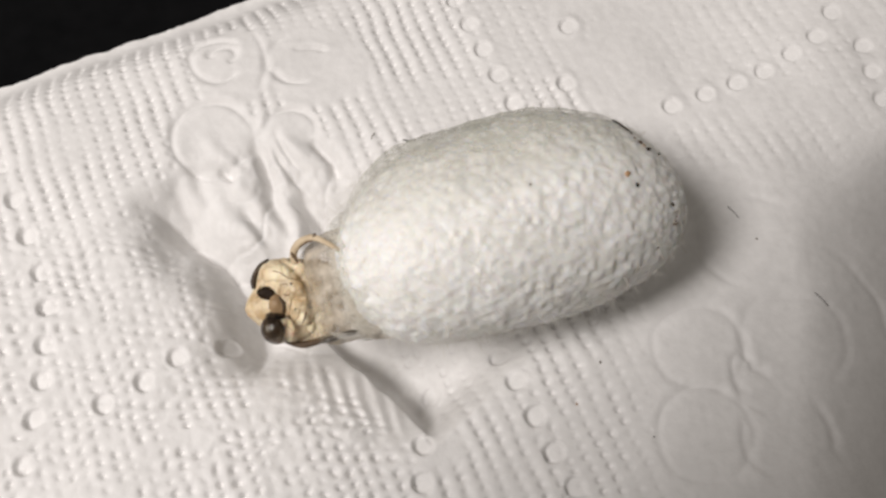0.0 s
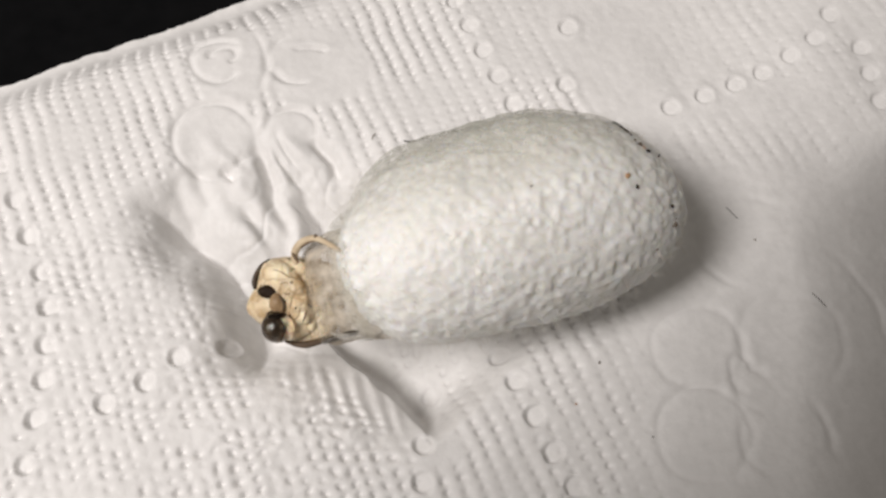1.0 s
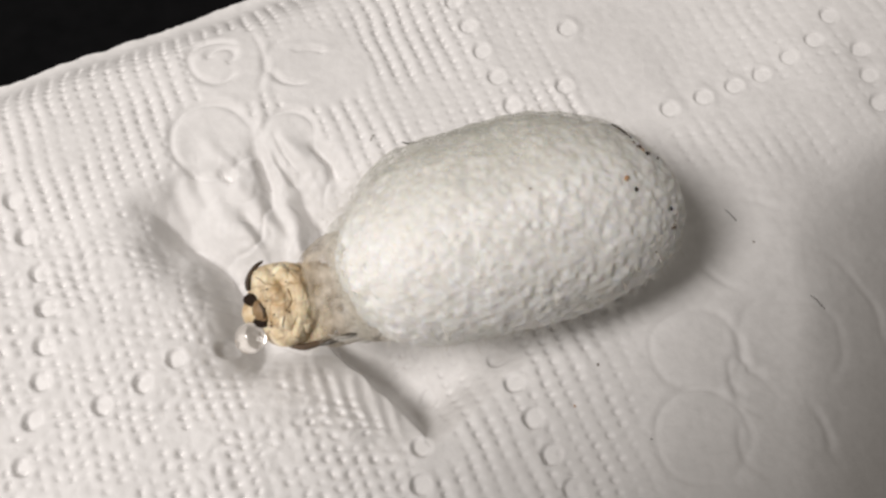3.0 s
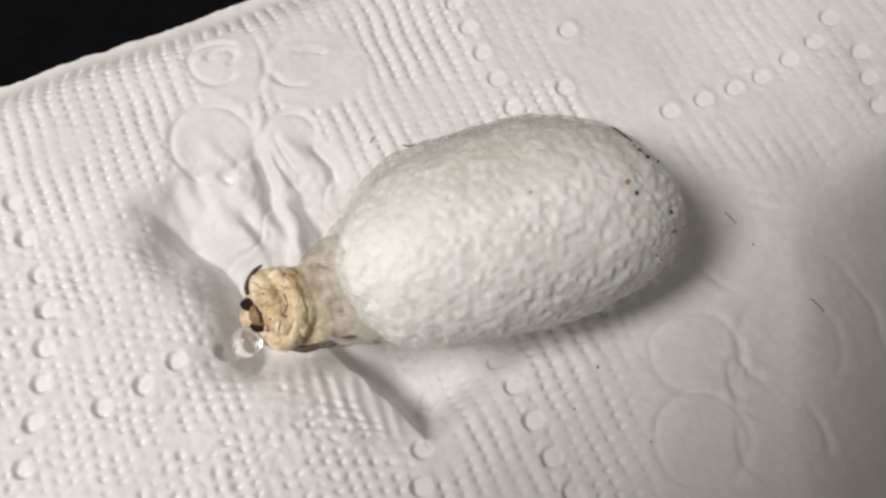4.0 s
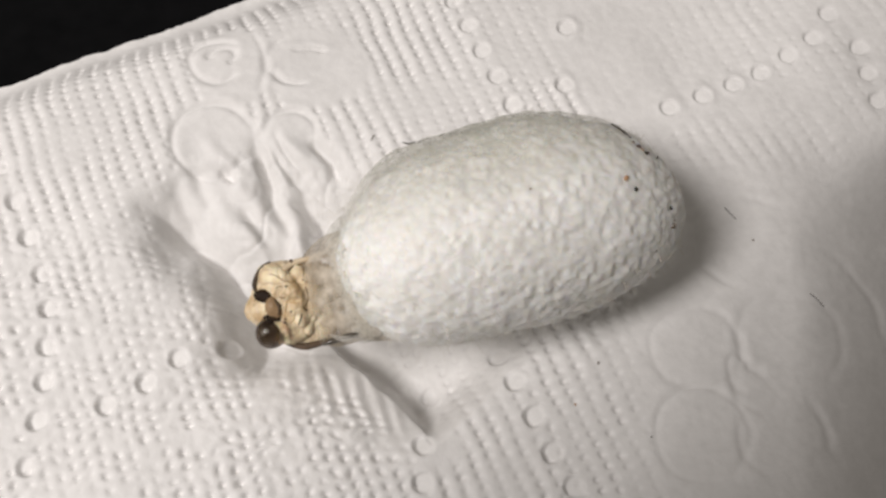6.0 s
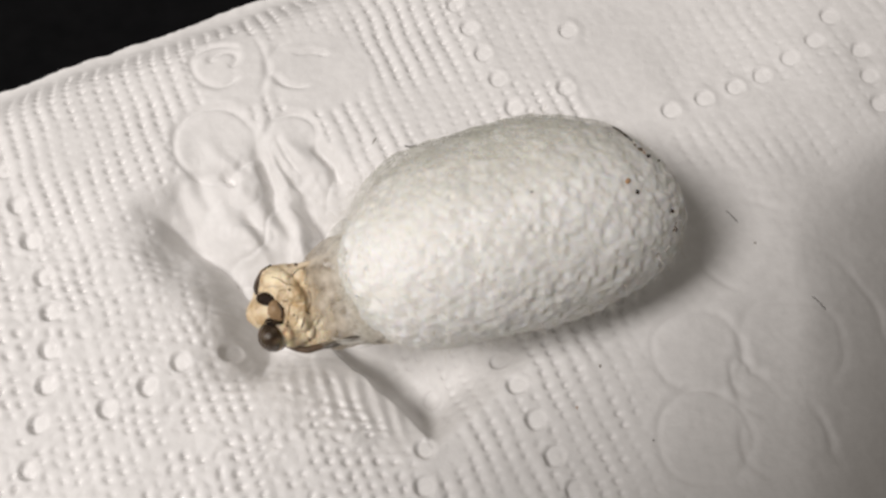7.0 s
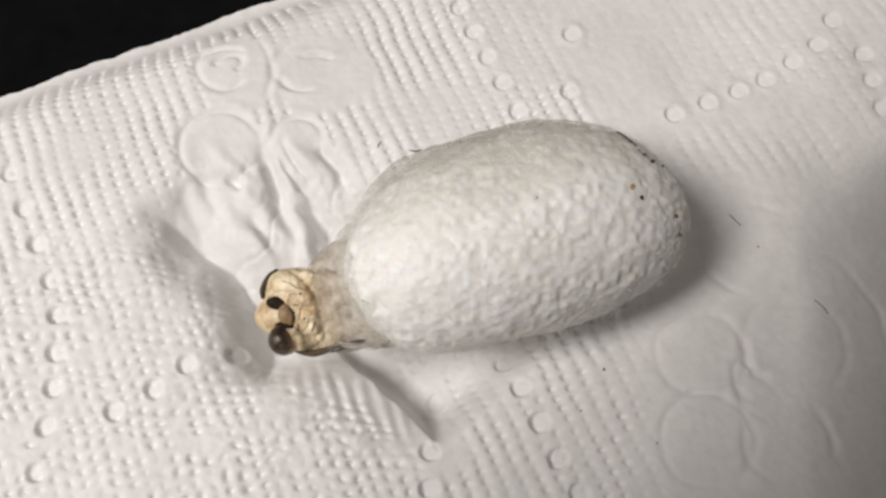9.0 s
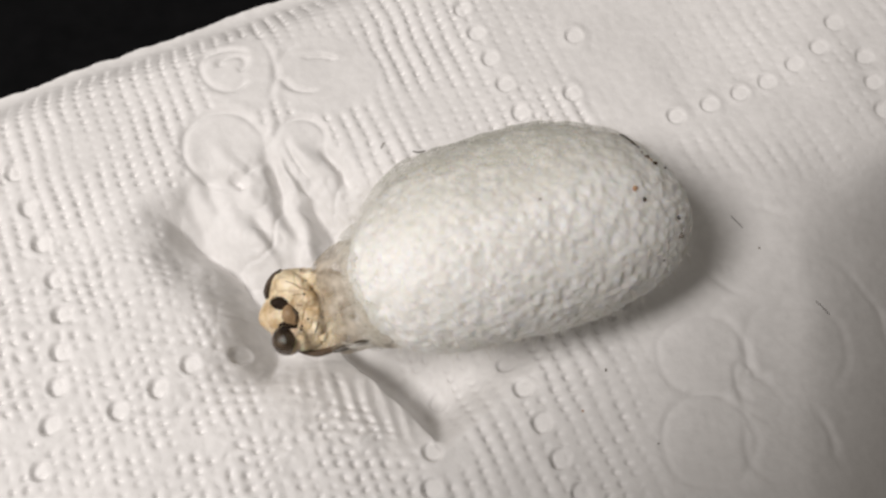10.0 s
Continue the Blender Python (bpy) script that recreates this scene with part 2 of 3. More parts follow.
FOLD_A = ((-34.3, 6.9), (-32.5, 5.7), (-30.6, 5.0), (-26.6, 1.9), (-23.9, -0.7), (-21.3, -3.9), (-19.9, -7.9), (-19.0, -12.0), (-18.3, -14.6))
FOLD_B = ((-16.5, -4.8), (-11.0, -9.7), (-7.8, -12.8), (-5.4, -15.1), (-2.6, -17.8), (-0.3, -20.6))


def dist_line(x, y, pts):
    """Distance to a broken line, the signed side (positive to the left of its way) and the place along it, 0 to 1."""
    best = np.full(x.shape, 1e9)
    side = np.zeros(x.shape)
    along = np.zeros(x.shape)
    n = len(pts) - 1
    for k in range(n):
        (ax, ay), (bx, by) = pts[k], pts[k + 1]
        dx, dy = bx - ax, by - ay
        ll = dx * dx + dy * dy
        s = ((x - ax) * dx + (y - ay) * dy) / ll
        sc = np.clip(s, 0, 1)
        d = np.hypot(x - ax - sc * dx, y - ay - sc * dy)
        m = d < best
        best = np.where(m, d, best)
        side = np.where(m, np.sign(dx * (y - ay) - dy * (x - ax)), side)
        along = np.where(m, (k + sc) / n, along)
    return best, side, along


def fading(x, y, pts, d, first, last):
    """0 at both ends of a line, 1 past the lengths first and last from them."""
    a = np.hypot(x - pts[0][0], y - pts[0][1])
    b = np.hypot(x - pts[-1][0], y - pts[-1][1])
    return step(0, first, np.sqrt(np.maximum(a * a - d * d, 0))) * step(0, last, np.sqrt(np.maximum(b * b - d * d, 0)))


def valley(x, y, pts, amp, run_in, back):
    """A fold that sinks ever steeper towards the line and turns up sharply behind it."""
    d, side, al = dist_line(x, y, pts)
    s = d * side
    end = fading(x, y, pts, d, 8.0, 6.0)
    fall = np.clip((s + run_in) / run_in, 0, 1) ** 2.0
    rise = np.exp(-(np.sqrt(np.maximum(s, 0) ** 2 + 0.16) - 0.4) / back) * np.exp(-((np.maximum(s, 0) / (7.0 + back)) ** 2))
    return -amp * end * np.where(s < 0, fall, rise)


def ledge(x, y, pts, amp, steep, back):
    """A fold that breaks off sharply at the line and comes back slowly."""
    d, side, al = dist_line(x, y, pts)
    s = np.maximum(d * side, 0)
    end = fading(x, y, pts, d, 2.0, 5.5)
    return -amp * end * (1 - np.exp(-s / steep)) * np.exp(-((s / back) ** 1.5))


def groove(x, y, pts, depth, wide):
    d, side, al = dist_line(x, y, pts)
    end = 0.25 + 0.75 * step(0.0, 0.3, al) * step(1.0, 0.7, al)
    return -depth * end * np.exp(-((d / wide) ** 2))


def towel_height(x, y):
    p = np.stack([x, y, 0 * x], 1)
    u = (x - EDGE_AT[0]) * U_WAY[0] + (y - EDGE_AT[1]) * U_WAY[1]
    v = (x - EDGE_AT[0]) * V_WAY[0] + (y - EDGE_AT[1]) * V_WAY[1]
    wob = vnoise(p, 6, 3)
    h = 1.6 * (vnoise(p, 26, 1) - 0.5) + 0.7 * (vnoise(p, 11, 2) - 0.5) + 0.22 * (vnoise(p, 4.5, 4) - 0.5)

    # plain zones round the rings and beside the dents
    plain = np.zeros(x.shape)
    sway_x, sway_y = 0.7 * (vnoise(p, 3.2, 61) - 0.5), 0.7 * (vnoise(p, 3.2, 62) - 0.5)
    for cx, cy, rx, ry, a0, a1 in RINGS:
        q = np.hypot((x + sway_x - cx) / rx, (y + sway_y - cy) / ry)
        plain = np.maximum(plain, step(1.38, 0.95, q))
        ang = np.degrees(np.arctan2((y - cy) / ry, (x - cx) / rx))
        rel = (ang - a0) % 360
        span = a1 - a0
        on = step(0, 25, rel) * step(span, span - 25, rel) if span < 360 else 1.0
        off = (q - 1) * 0.5 * (rx + ry)
        deep = 0.45 if cx > 20 or cy < 8 else 1.0
        worn = 0.45 + 0.9 * vnoise(p, 3.5, 63)
        h = h - deep * on * worn * (0.32 * np.exp(-((off / 0.42) ** 2)) - 0.10 * np.exp(-(((off - 0.9) / 0.6) ** 2)))
    # fine waffle of little dents in rows across the sheet, none on the stretched folds
    calm = np.exp(-(((x + 17) / 9.0) ** 4) - (((y + 2) / 13.0) ** 4))
    far = step(20, 26, x) * step(12, 8, y)
    calm = np.maximum(calm, 0.7 * np.exp(-((dist_line(x, y, FOLD_A)[0] / 2.0) ** 4)))
    calm = np.maximum(calm, np.exp(-((dist_line(x, y, FOLD_B)[0] / 3.2) ** 4)))
    zone = (0.30 + 0.70 * step(0.2, 0.7, wob)) * (1 - plain) * (1 - calm) * (1 - 0.9 * far) * (1 - 0.5 * step(18, 24, x)) * (1 - 0.85 * step(13.5, 16, x - 0.42 * (22 - y)) * step(28, 24, x))
    zone_b = (1 - plain) * (1 - calm) * (1 - 0.9 * far) * (0.7 + 0.3 * step(0.25, 0.5, wob))
    warp = 0.5 * (vnoise(p, 3.0, 7) - 0.5)
    blob = np.maximum(step(-5, -9, y) * step(0.5, -3.5, x), step(-27, -32, x) * step(4, -2, y))
    iu = (u + 0.8 * warp) / 1.7
    row = np.floor(iu)
    fu = iu - row - 0.5
    jig = vnoise(np.stack([row * 3.1, v / 2.5, 0 * v], 1), 1.0, 19) - 0.5
    fv = ((v + 0.5 * jig) / 1.2 + 0.5 * (row % 2)) % 1.0 - 0.5
    micro = np.exp(-((fu / 0.19) ** 2) - ((fv / 0.25) ** 2)) * (0.3 + 1.3 * vnoise(p, 1.3, 8))
    zone = zone * step(-1.5, 0.8, v) * (1 - 0.5 * step(24, 30, x))
    h = h - zone * (1 - blob) * (0.48 * micro - 0.09 * np.cos(2 * np.pi * iu) * step(0.3, 0.7, vnoise(p, 8, 25)))
    warp2 = vnoise(p, 2.4, 28) - 0.5
    iu = (u + 1.2 * warp) / 1.45
    row = np.floor(iu)
    fu = iu - row - 0.5
    fv = ((v + 1.1 * warp2) / 1.35 + 0.5 * (row % 2)) % 1.0 - 0.5
    knob = np.exp(-((fu / 0.24) ** 2) - ((fv / 0.26) ** 2)) * (0.25 + 1.3 * step(0.15, 0.75, vnoise(p, 1.8, 9)))
    h = h - zone_b * blob * (0.44 * knob - 0.24 * (vnoise(p, 0.9, 65) - 0.5))
    # crumpled grain of the tissue
    h = h + 0.05 * (vnoise(p, 0.6, 14) - 0.5) + 0.10 * (vnoise(p, 2.2, 15) - 0.5)
    # round dents in chains
    for cx, cy in DENTS_A + DENTS_B + DENTS_C:
        m = (np.abs(x - cx) < 2.5) & (np.abs(y - cy) < 2.5)
        # a stamped dot: a steep wall on one side, a floor that rises to the other
        dx, dy = x[m] - cx, y[m] - cy
        r = np.hypot(dx, dy) * (1 + 0.16 * (vnoise(p[m], 1.1, 64) - 0.5))
        ramp = np.clip(0.60 - 0.34 * (0.92 * dx + 0.39 * dy), 0.0, 1.0)
        hh = h[m] * (1 - 0.45 * np.exp(-((r / 1.7) ** 4)))
        shallow = 0.75 if cy > 14 else 1.0
        h[m] = hh - 0.90 * shallow * ramp * step(1.22, 0.80, r)
    # the sheet is pressed down under the head and the opened end
    h = h - 3.4 * np.exp(-(((x + 9.0) / 10.0) ** 2) - (((y + 3.5) / 10.5) ** 2))
    # and sags along the underside of the shell
    h = h - 1.2 * np.exp(-(((x - 4.0) / 10.0) ** 2) - (((y + 6.0) / 7.5) ** 2))
    h = h - 3.6 * np.exp(-(((x + 12.0) / 4.6) ** 2) - (((y - 4.0) / 5.0) ** 2))
    # folds round the head
    bend = 0.9 * (vnoise(p, 5, 26) - 0.5) + 0.35 * (vnoise(p, 1.7, 27) - 0.5)
    h = h + valley(x + bend, y + bend, FOLD_A, 6.9, 6.8, 4.0 + 9.0 * step(2.0, -5.0, y))
    h = h + valley(x + bend, y + bend, FOLD_B, 3.4, 11.0, 16.0)
    h = h + ledge(x + bend, y + bend, FOLD_B, 7.6, 0.9, 10.5)
    # long soft drapes that run towards the head
    along, across = 0.6 * x - 0.8 * y, 0.8 * x + 0.6 * y
    kink = vnoise(p, 3.4, 51) - 0.5
    drape = vnoise(np.stack([along / 2.8, across + 1.5 * kink, 0 * x], 1), 1.9, 17) - 0.5
    # sharp little creases of crushed tissue
    n1, n2 = vnoise(p, 3.6, 52), vnoise(p + 9.1, 2.1, 53)
    crush = np.exp(-(((n1 - 0.5) / 0.05) ** 2)) + 0.6 * np.exp(-(((n2 - 0.5) / 0.07) ** 2))
    h = h - 0.28 * crush * np.exp(-(((x + 17) / 9.0) ** 4) - (((y - 1) / 11.0) ** 4))
    near_a = np.exp(-((dist_line(x, y, FOLD_A)[0] / 5.0) ** 2))
    h = h + 0.45 * near_a * (vnoise(p, 2.8, 54) - 0.5)
    h = h + 2.8 * drape * np.exp(-(((x + 18) / 7.5) ** 4) - (((y - 4) / 9.0) ** 4))
    for pts, dep, wide in (
        (((-21.3, 13.7), (-19.9, 10.2), (-18.3, 7.4)), 0.9, 0.75), (((-19.5, 13.1), (-17.0, 9.8), (-14.8, 7.7)), 0.8, 0.6),
        (((-18.6, 13.9), (-16.4, 10.7), (-15.2, 8.8)), 0.6, 0.5), (((-16.6, 8.8), (-14.7, 6.0), (-12.6, 3.6)), 1.5, 0.9),
        (((-14.6, 13.9), (-12.6, 11.3), (-11.8, 9.1)), 0.9, 0.8), (((-25.2, 10.9), (-23.0, 8.4)), 0.7, 0.55),
        (((-30.0, 8.8), (-28.4, 6.0), (-27.2, 3.3)), 0.35, 0.8), (((-24.6, 8.8), (-22.7, 5.3), (-19.3, 1.3)), 0.35, 0.9),
        (((-20.5, 9.5), (-18.4, 6.0), (-16.3, 2.6)), 0.8, 0.9), (((-22.5, 6.7), (-20.7, 3.9), (-18.7, 1.3)), 0.35, 0.7),
        (((-28.0, 10.9), (-26.7, 8.1), (-24.8, 4.6)), 0.3, 0.8),
    ):
        h = h + groove(x + 1.0 * kink, y + 0.8 * (n1 - 0.5), pts, 1.8 * dep, wide)
    # pleats below the head
    pl = step(-19, -15, x) * step(-2, -5, x) * step(-10.5, -13, y) * step(-22, -18, y)
    h = h + 0.09 * pl * np.sin(2 * np.pi * (x + 0.3 * y + 1.2 * warp) / 1.7) * (0.4 + vnoise(p, 5, 20))
    # the rim curls down to the table
    h = h - 6.0 * step(8.0, -2.86, v) ** 1.6
    # the table stops the deepest folds
    return -11.5 + np.logaddexp(0.0, (h + 11.5) / 0.5) * 0.5


def swell(x, y):
    """The wide swell of the sheet: up towards one far corner, and down over its far side."""
    p = np.stack([x, y, 0 * x], 1)
    lift = 0.04 * np.maximum(x - 4, 0) * step(2, 20, y)
    off = np.maximum(x - (36.5 + 0.10 * y) + 1.4 * (vnoise(p, 9, 55) - 0.5), 0)
    return lift - 1.5 * step(15, 0, y) * off * off / (off + 14.0)


def axis(fine0, fine1, low, high, dense, coarse):
    return np.concatenate([np.arange(low, fine0, coarse), np.arange(fine0, fine1, dense), np.arange(fine1, high + coarse, coarse)])


def make_towel():
    us = axis(-26, 92, -60, 130, 0.17, 1.5)
    vs = np.concatenate([[0.0, 0.06], axis(0.2, 77, 0.12, 133, 0.17, 1.5)])
    Ug, Vg = np.meshgrid(us, vs, indexing="ij")
    u, v = Ug.ravel(), Vg.ravel()
    # torn, slightly waved edge
    e = np.stack([u, 0 * u, 0 * u], 1)
    tear = 0.9 * (vnoise(e, 9, 11) - 0.5) + 0.34 * (vnoise(e, 2.3, 12) - 0.5) + 0.16 * (vnoise(e, 0.6, 13) - 0.5)
    v = v + tear * np.exp(-v / 1.5) - 2.86
    x = EDGE_AT[0] + u * U_WAY[0] + v * V_WAY[0]
    y = EDGE_AT[1] + u * U_WAY[1] + v * V_WAY[1]
    z = towel_height(x, y)
    # the swell leans as it rises, so that the pattern keeps its spacing
    lift = swell(x, y)
    x, y, z = x - lift * x / 90.6, y - lift * (y + 36.9) / 90.6, z + lift
    z = np.where(Vg.ravel() <= 0, z - 0.25, z)
    me = grid_mesh("paper_towel", np.stack([x, y, z], 1) * MM, len(us), len(vs))
    ob = part("paper_towel", me, PAPER)
    tagged(ob, "white embossed paper towel, creased, with a torn edge", "paper towel")
    return ob


make_towel()

# ---- cocoon ----
COC_A, COC_B = np.array((-9.58, -6.72, 9.3)), np.array((22.94, 1.71, 9.5))
COC_WAY = (COC_B - COC_A) / np.linalg.norm(COC_B - COC_A)
COC_LEN = float(np.linalg.norm(COC_B - COC_A))
COC_SIDE = np.cross((0, 0, 1.0), COC_WAY)
COC_SIDE /= np.linalg.norm(COC_SIDE)
COC_UP = np.cross(COC_WAY, COC_SIDE)


def cocoon_radius(s):
    """Radius in mm at s, 0 at the opened end to 1."""
    return 9.99 * (1 - np.abs(2 * s - 1) ** np.where(s < 0.5, 3.1, 2.02)) ** (1 / 2.15) * (0.93 + 0.139 * s)


def cocoon_surface(s, a, grow=0.0):
    c = COC_A + COC_WAY * (s * COC_LEN)[:, None] + COC_SIDE * (1.29 * 4 * s * (1 - s) * (0.5 + s))[:, None]
    r = cocoon_radius(s) + grow
    return c + (np.cos(a) * r)[:, None] * COC_SIDE + (np.sin(a) * r * 0.96)[:, None] * COC_UP


def make_cocoon():
    root = new("cocoon")
    root.location = (0.0065, -0.0015, 0.0)
    back = -np.array(root.location)
    n, m = 330, 420
    s = 0.5 - 0.5 * np.cos(np.linspace(0.03, np.pi - 0.03, n))
    a = np.linspace(0, 2 * np.pi, m, endpoint=False)
    S, A = np.meshgrid(s, a, indexing="ij")
    co = cocoon_surface(S.ravel(), A.ravel())
    mid = COC_A + COC_WAY * COC_LEN * 0.5
    d = co - mid
    d /= np.linalg.norm(d, axis=1)[:, None]
    relief = 0.5 * (vnoise(co, 6.5, 21) - 0.5) + 0.15 * (vnoise(co, 1.9, 22) - 0.5) + 0.20 * (vnoise(co + 3.3, 0.95, 23) - 0.5) + 0.27 * (vnoise(co, 0.55, 24) - 0.5)
    co = co + d * relief[:, None]
    me = grid_mesh("shell", co * MM + back, n, m, wrap=True)
    part("shell", me, SILK, root, "dense bumpy off-white silk shell")
    tagged(root, "opened off-white silk cocoon lying on the paper towel", "cocoon")
    return root, back


cocoon, COC_BACK = make_cocoon()


def make_neck():
    """The gauzy collar of wet silk that the moth has pushed out of the shell."""
    a0, a1 = np.array((-6.0, -6.5, 7.6)), np.array((-12.8, -8.35, 6.0))
    way = a1 - a0
    L = np.linalg.norm(way)
    way = way / L
    side = np.cross((0, 0, 1.0), way)
    side /= np.linalg.norm(side)
    up = np.cross(way, side)
    n, m = 80, 140
    s = np.linspace(0, 1, n)
    a = np.linspace(0, 2 * np.pi, m, endpoint=False)
    S, A = np.meshgrid(s, a, indexing="ij")
    S, A = S.ravel(), A.ravel()
    r = 5.3 - 0.8 * step(0.05, 0.5, S) + 0.12 * np.cos(3 * A) - 0.6 * step(0.6, 1.0, S) ** 2
    r = r + 1.9 * np.clip(-np.cos(A), 0, 1) ** 1.5 * step(1.5, 0.5, S) * step(0.0, 0.4, S)
    flat = 1.0 - 0.28 * step(0.1, 0.75, S) - 0.16 * step(0.7, 1.0, S)
    nn = (np.cos(A))[:, None] * side + (np.sin(A))[:, None] * up
    co = a0 + way * (S * L)[:, None] + ((np.cos(A) * r)[:, None] * side + (np.sin(A) * r * flat)[:, None] * up)
    rel = 0.4 * (vnoise(co, 2.2, 31) - 0.5) + 0.2 * (vnoise(co, 0.7, 32) - 0.5) + 0.12 * (vnoise(co, 0.3, 33) - 0.5)
    co = co + nn * rel[:, None]
    me = grid_mesh("collar", co * MM + COC_BACK, n, m, wrap=True)
    wet = me.attributes.new("wetness", "FLOAT", "POINT")
    wet.data.foreach_set("value", np.clip(step(0.3, 1.0, S) + 0.5 * (vnoise(co, 1.5, 34) - 0.5), 0, 1).astype(np.float32))
    cover = me.attributes.new("cover", "FLOAT", "POINT")
    cover.data.foreach_set("value", np.clip(step(1.02, 0.72, S) + 0.7 * step(0.5, 0.25, S) + 0.7 * (vnoise(co, 0.8, 35) - 0.5) * step(0.35, 0.7, S), 0, 1.7).astype(np.float32))
    part("collar", me, GAUZE, cocoon, "thin beige gauze of wet silk")
    # a loose veil over the joint of shell and collar
    ring = co.reshape(n, m, 3)[40] + 0.10 * nn.reshape(n, m, 3)[40]
    shell = cocoon_surface(np.full(m, 0.075), np.pi - a, 0.10)
    rows = 40
    k = np.repeat(np.linspace(0, 1, rows), m)
    veil = (1 - k)[:, None] * np.tile(shell, (rows, 1)) + k[:, None] * np.tile(ring, (rows, 1))
    out = np.tile(nn.reshape(n, m, 3)[58], (rows, 1))
    veil = veil + out * (0.25 * np.sin(np.pi * k) + 0.3 * (vnoise(veil, 1.8, 38) - 0.5))[:, None]
    me = grid_mesh("veil", veil * MM + COC_BACK, rows, m, wrap=True)
    thick = me.attributes.new("thickness", "FLOAT", "POINT")
    thick.data.foreach_set("value", (0.6 * np.sin(np.pi * k) ** 1.3 * (0.8 + 0.8 * (vnoise(veil, 2.0, 39) - 0.5))).astype(np.float32))
    part("veil", me, HALO, cocoon, "soft veil of loosened silk")


make_neck()


def strands(name, lines, radius, mat, parent, label=""):
    """Many thin threads as one curve object turned into a mesh of three-sided tubes."""
    cos, quads = [], []
    base = 0
    for pts, r in lines:
        d = np.gradient(pts, axis=0)
        d /= np.linalg.norm(d, axis=1)[:, None] + 1e-12
        u = np.cross(d, (0.31, 0.17, 0.93))
        u /= np.linalg.norm(u, axis=1)[:, None] + 1e-12
        v = np.cross(d, u)
        n = len(pts)
        for k in range(3):
            an = k * 2 * np.pi / 3
            cos.append(pts + r * (np.cos(an) * u + np.sin(an) * v))
        i = np.arange(n - 1)
        for k in range(3):
            k2 = (k + 1) % 3
            quads.append(np.stack([base + k * n + i, base + k2 * n + i, base + k2 * n + i + 1, base + k * n + i + 1], 1))
        base += 3 * n
    me = bpy.data.meshes.new(name)
    me.from_pydata((np.concatenate(cos) * MM + (COC_BACK if parent is cocoon else 0)).tolist(), [], np.concatenate(quads).tolist())
    smooth(me)
    return tagged(part(name, me, mat, parent, label), kind="stuff")


def make_floss():
    """Loose threads that wander over the shell and stand off it."""
    rng = np.random.default_rng(5)
    lines = []
    for _ in range(900):
        s0 = rng.uniform(0.03, 0.97)
        a0 = rng.uniform(-0.7, 3.6)
        n = 9
        k = np.linspace(0, 1, n)
        way = rng.uniform(0, 2 * np.pi)
        length = rng.uniform(1.5, 5.5)
        curl = rng.uniform(-2.2, 2.2)
        ang = way + curl * (k - 0.5)
        ds = np.cumsum(np.cos(ang)) / n * length / COC_LEN
        da = np.cumsum(np.sin(ang)) / n * length / 9.0
        s = np.clip(s0 + ds, 0.015, 0.985)
        lift = rng.uniform(0.02, 0.10) + rng.uniform(0.0, 1.0) ** 6 * 0.9 * np.sin(np.pi * k)
        lines.append((cocoon_surface(s, a0 + da, lift), rng.uniform(0.005, 0.010)))
    for _ in range(1300):
        s0, a0 = rng.uniform(0.05, 0.99), rng.uniform(-0.6, 3.6)
        k = np.linspace(0, 1, 7)
        length = rng.uniform(0.8, 2.6)
        way = rng.uniform(0, 2 * np.pi)
        s = np.clip(s0 + np.cos(way) * k * length / COC_LEN, 0.01, 0.99)
        lines.append((cocoon_surface(s, a0 + np.sin(way) * k * length / 9.0, rng.uniform(0.2, 1.0) * k**1.5), rng.uniform(0.007, 0.014)))
    # fuzz round the torn end of the shell
    for _ in range(320):
        s0, a0 = rng.uniform(0.01, 0.10), rng.uniform(-0.4, 3.5)
        k = np.linspace(0, 1, 7)
        root = cocoon_surface(np.array([s0]), np.array([a0]), 0.05)[0]
        out = -COC_WAY * rng.uniform(0.3, 1.1) + rng.normal(size=3) * 0.4
        side = rng.normal(size=3) * 0.25
        lines.append((root + np.outer(k, out) + np.outer(np.sin(np.pi * k), side), rng.uniform(0.007, 0.014)))
    strands("floss", lines, 0.01, FIBRE, cocoon, "loose white silk threads")
    # glossy ends that catch the light
    lines = []
    for _ in range(380):
        s0, a0 = rng.uniform(0.03, 0.98), rng.choice((rng.uniform(-0.5, 0.7), rng.uniform(2.3, 3.6)))
        k = np.linspace(0, 1, 5)
        root = cocoon_surface(np.array([s0]), np.array([a0]), 0.05)[0]
        out = root - (COC_A + COC_WAY * s0 * COC_LEN)
        out = out / np.linalg.norm(out) * rng.uniform(0.1, 0.7) + rng.normal(size=3) * 0.4
        lines.append((root + np.outer(k, out), rng.uniform(0.016, 0.034)))
    strands("glossy_floss", lines, 0.01, WET, cocoon, "glossy ends of silk threads")
    # anchor threads from the shell down to the sheet near the opened end
    lines = []
    for _ in range(480):
        s0, a0 = rng.uniform(0.04, 0.45), rng.uniform(-0.5, 0.55)
        top = cocoon_surface(np.array([s0]), np.array([a0]), 0.0)[0]
        foot = top + np.array((rng.uniform(-4.5, 1.0), rng.uniform(0.5, 4.5), 0))
        foot[2] = rng.uniform(0.5, max(0.8, top[2] * 0.6))
        k = np.linspace(0, 1, 8)[:, None]
        pts = top * (1 - k) + foot * k
        pts = pts + np.sin(np.pi * k) * rng.normal(size=3) * 0.5
        lines.append((pts, rng.uniform(0.009, 0.018)))
    strands("anchor_floss", lines, 0.01, FIBRE, cocoon, "fine silk threads tied to the towel")
    # haze of thin silk over the upper flank, widened and greyed to shade it
    n, m = 90, 120
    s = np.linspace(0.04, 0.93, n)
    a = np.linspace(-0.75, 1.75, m)
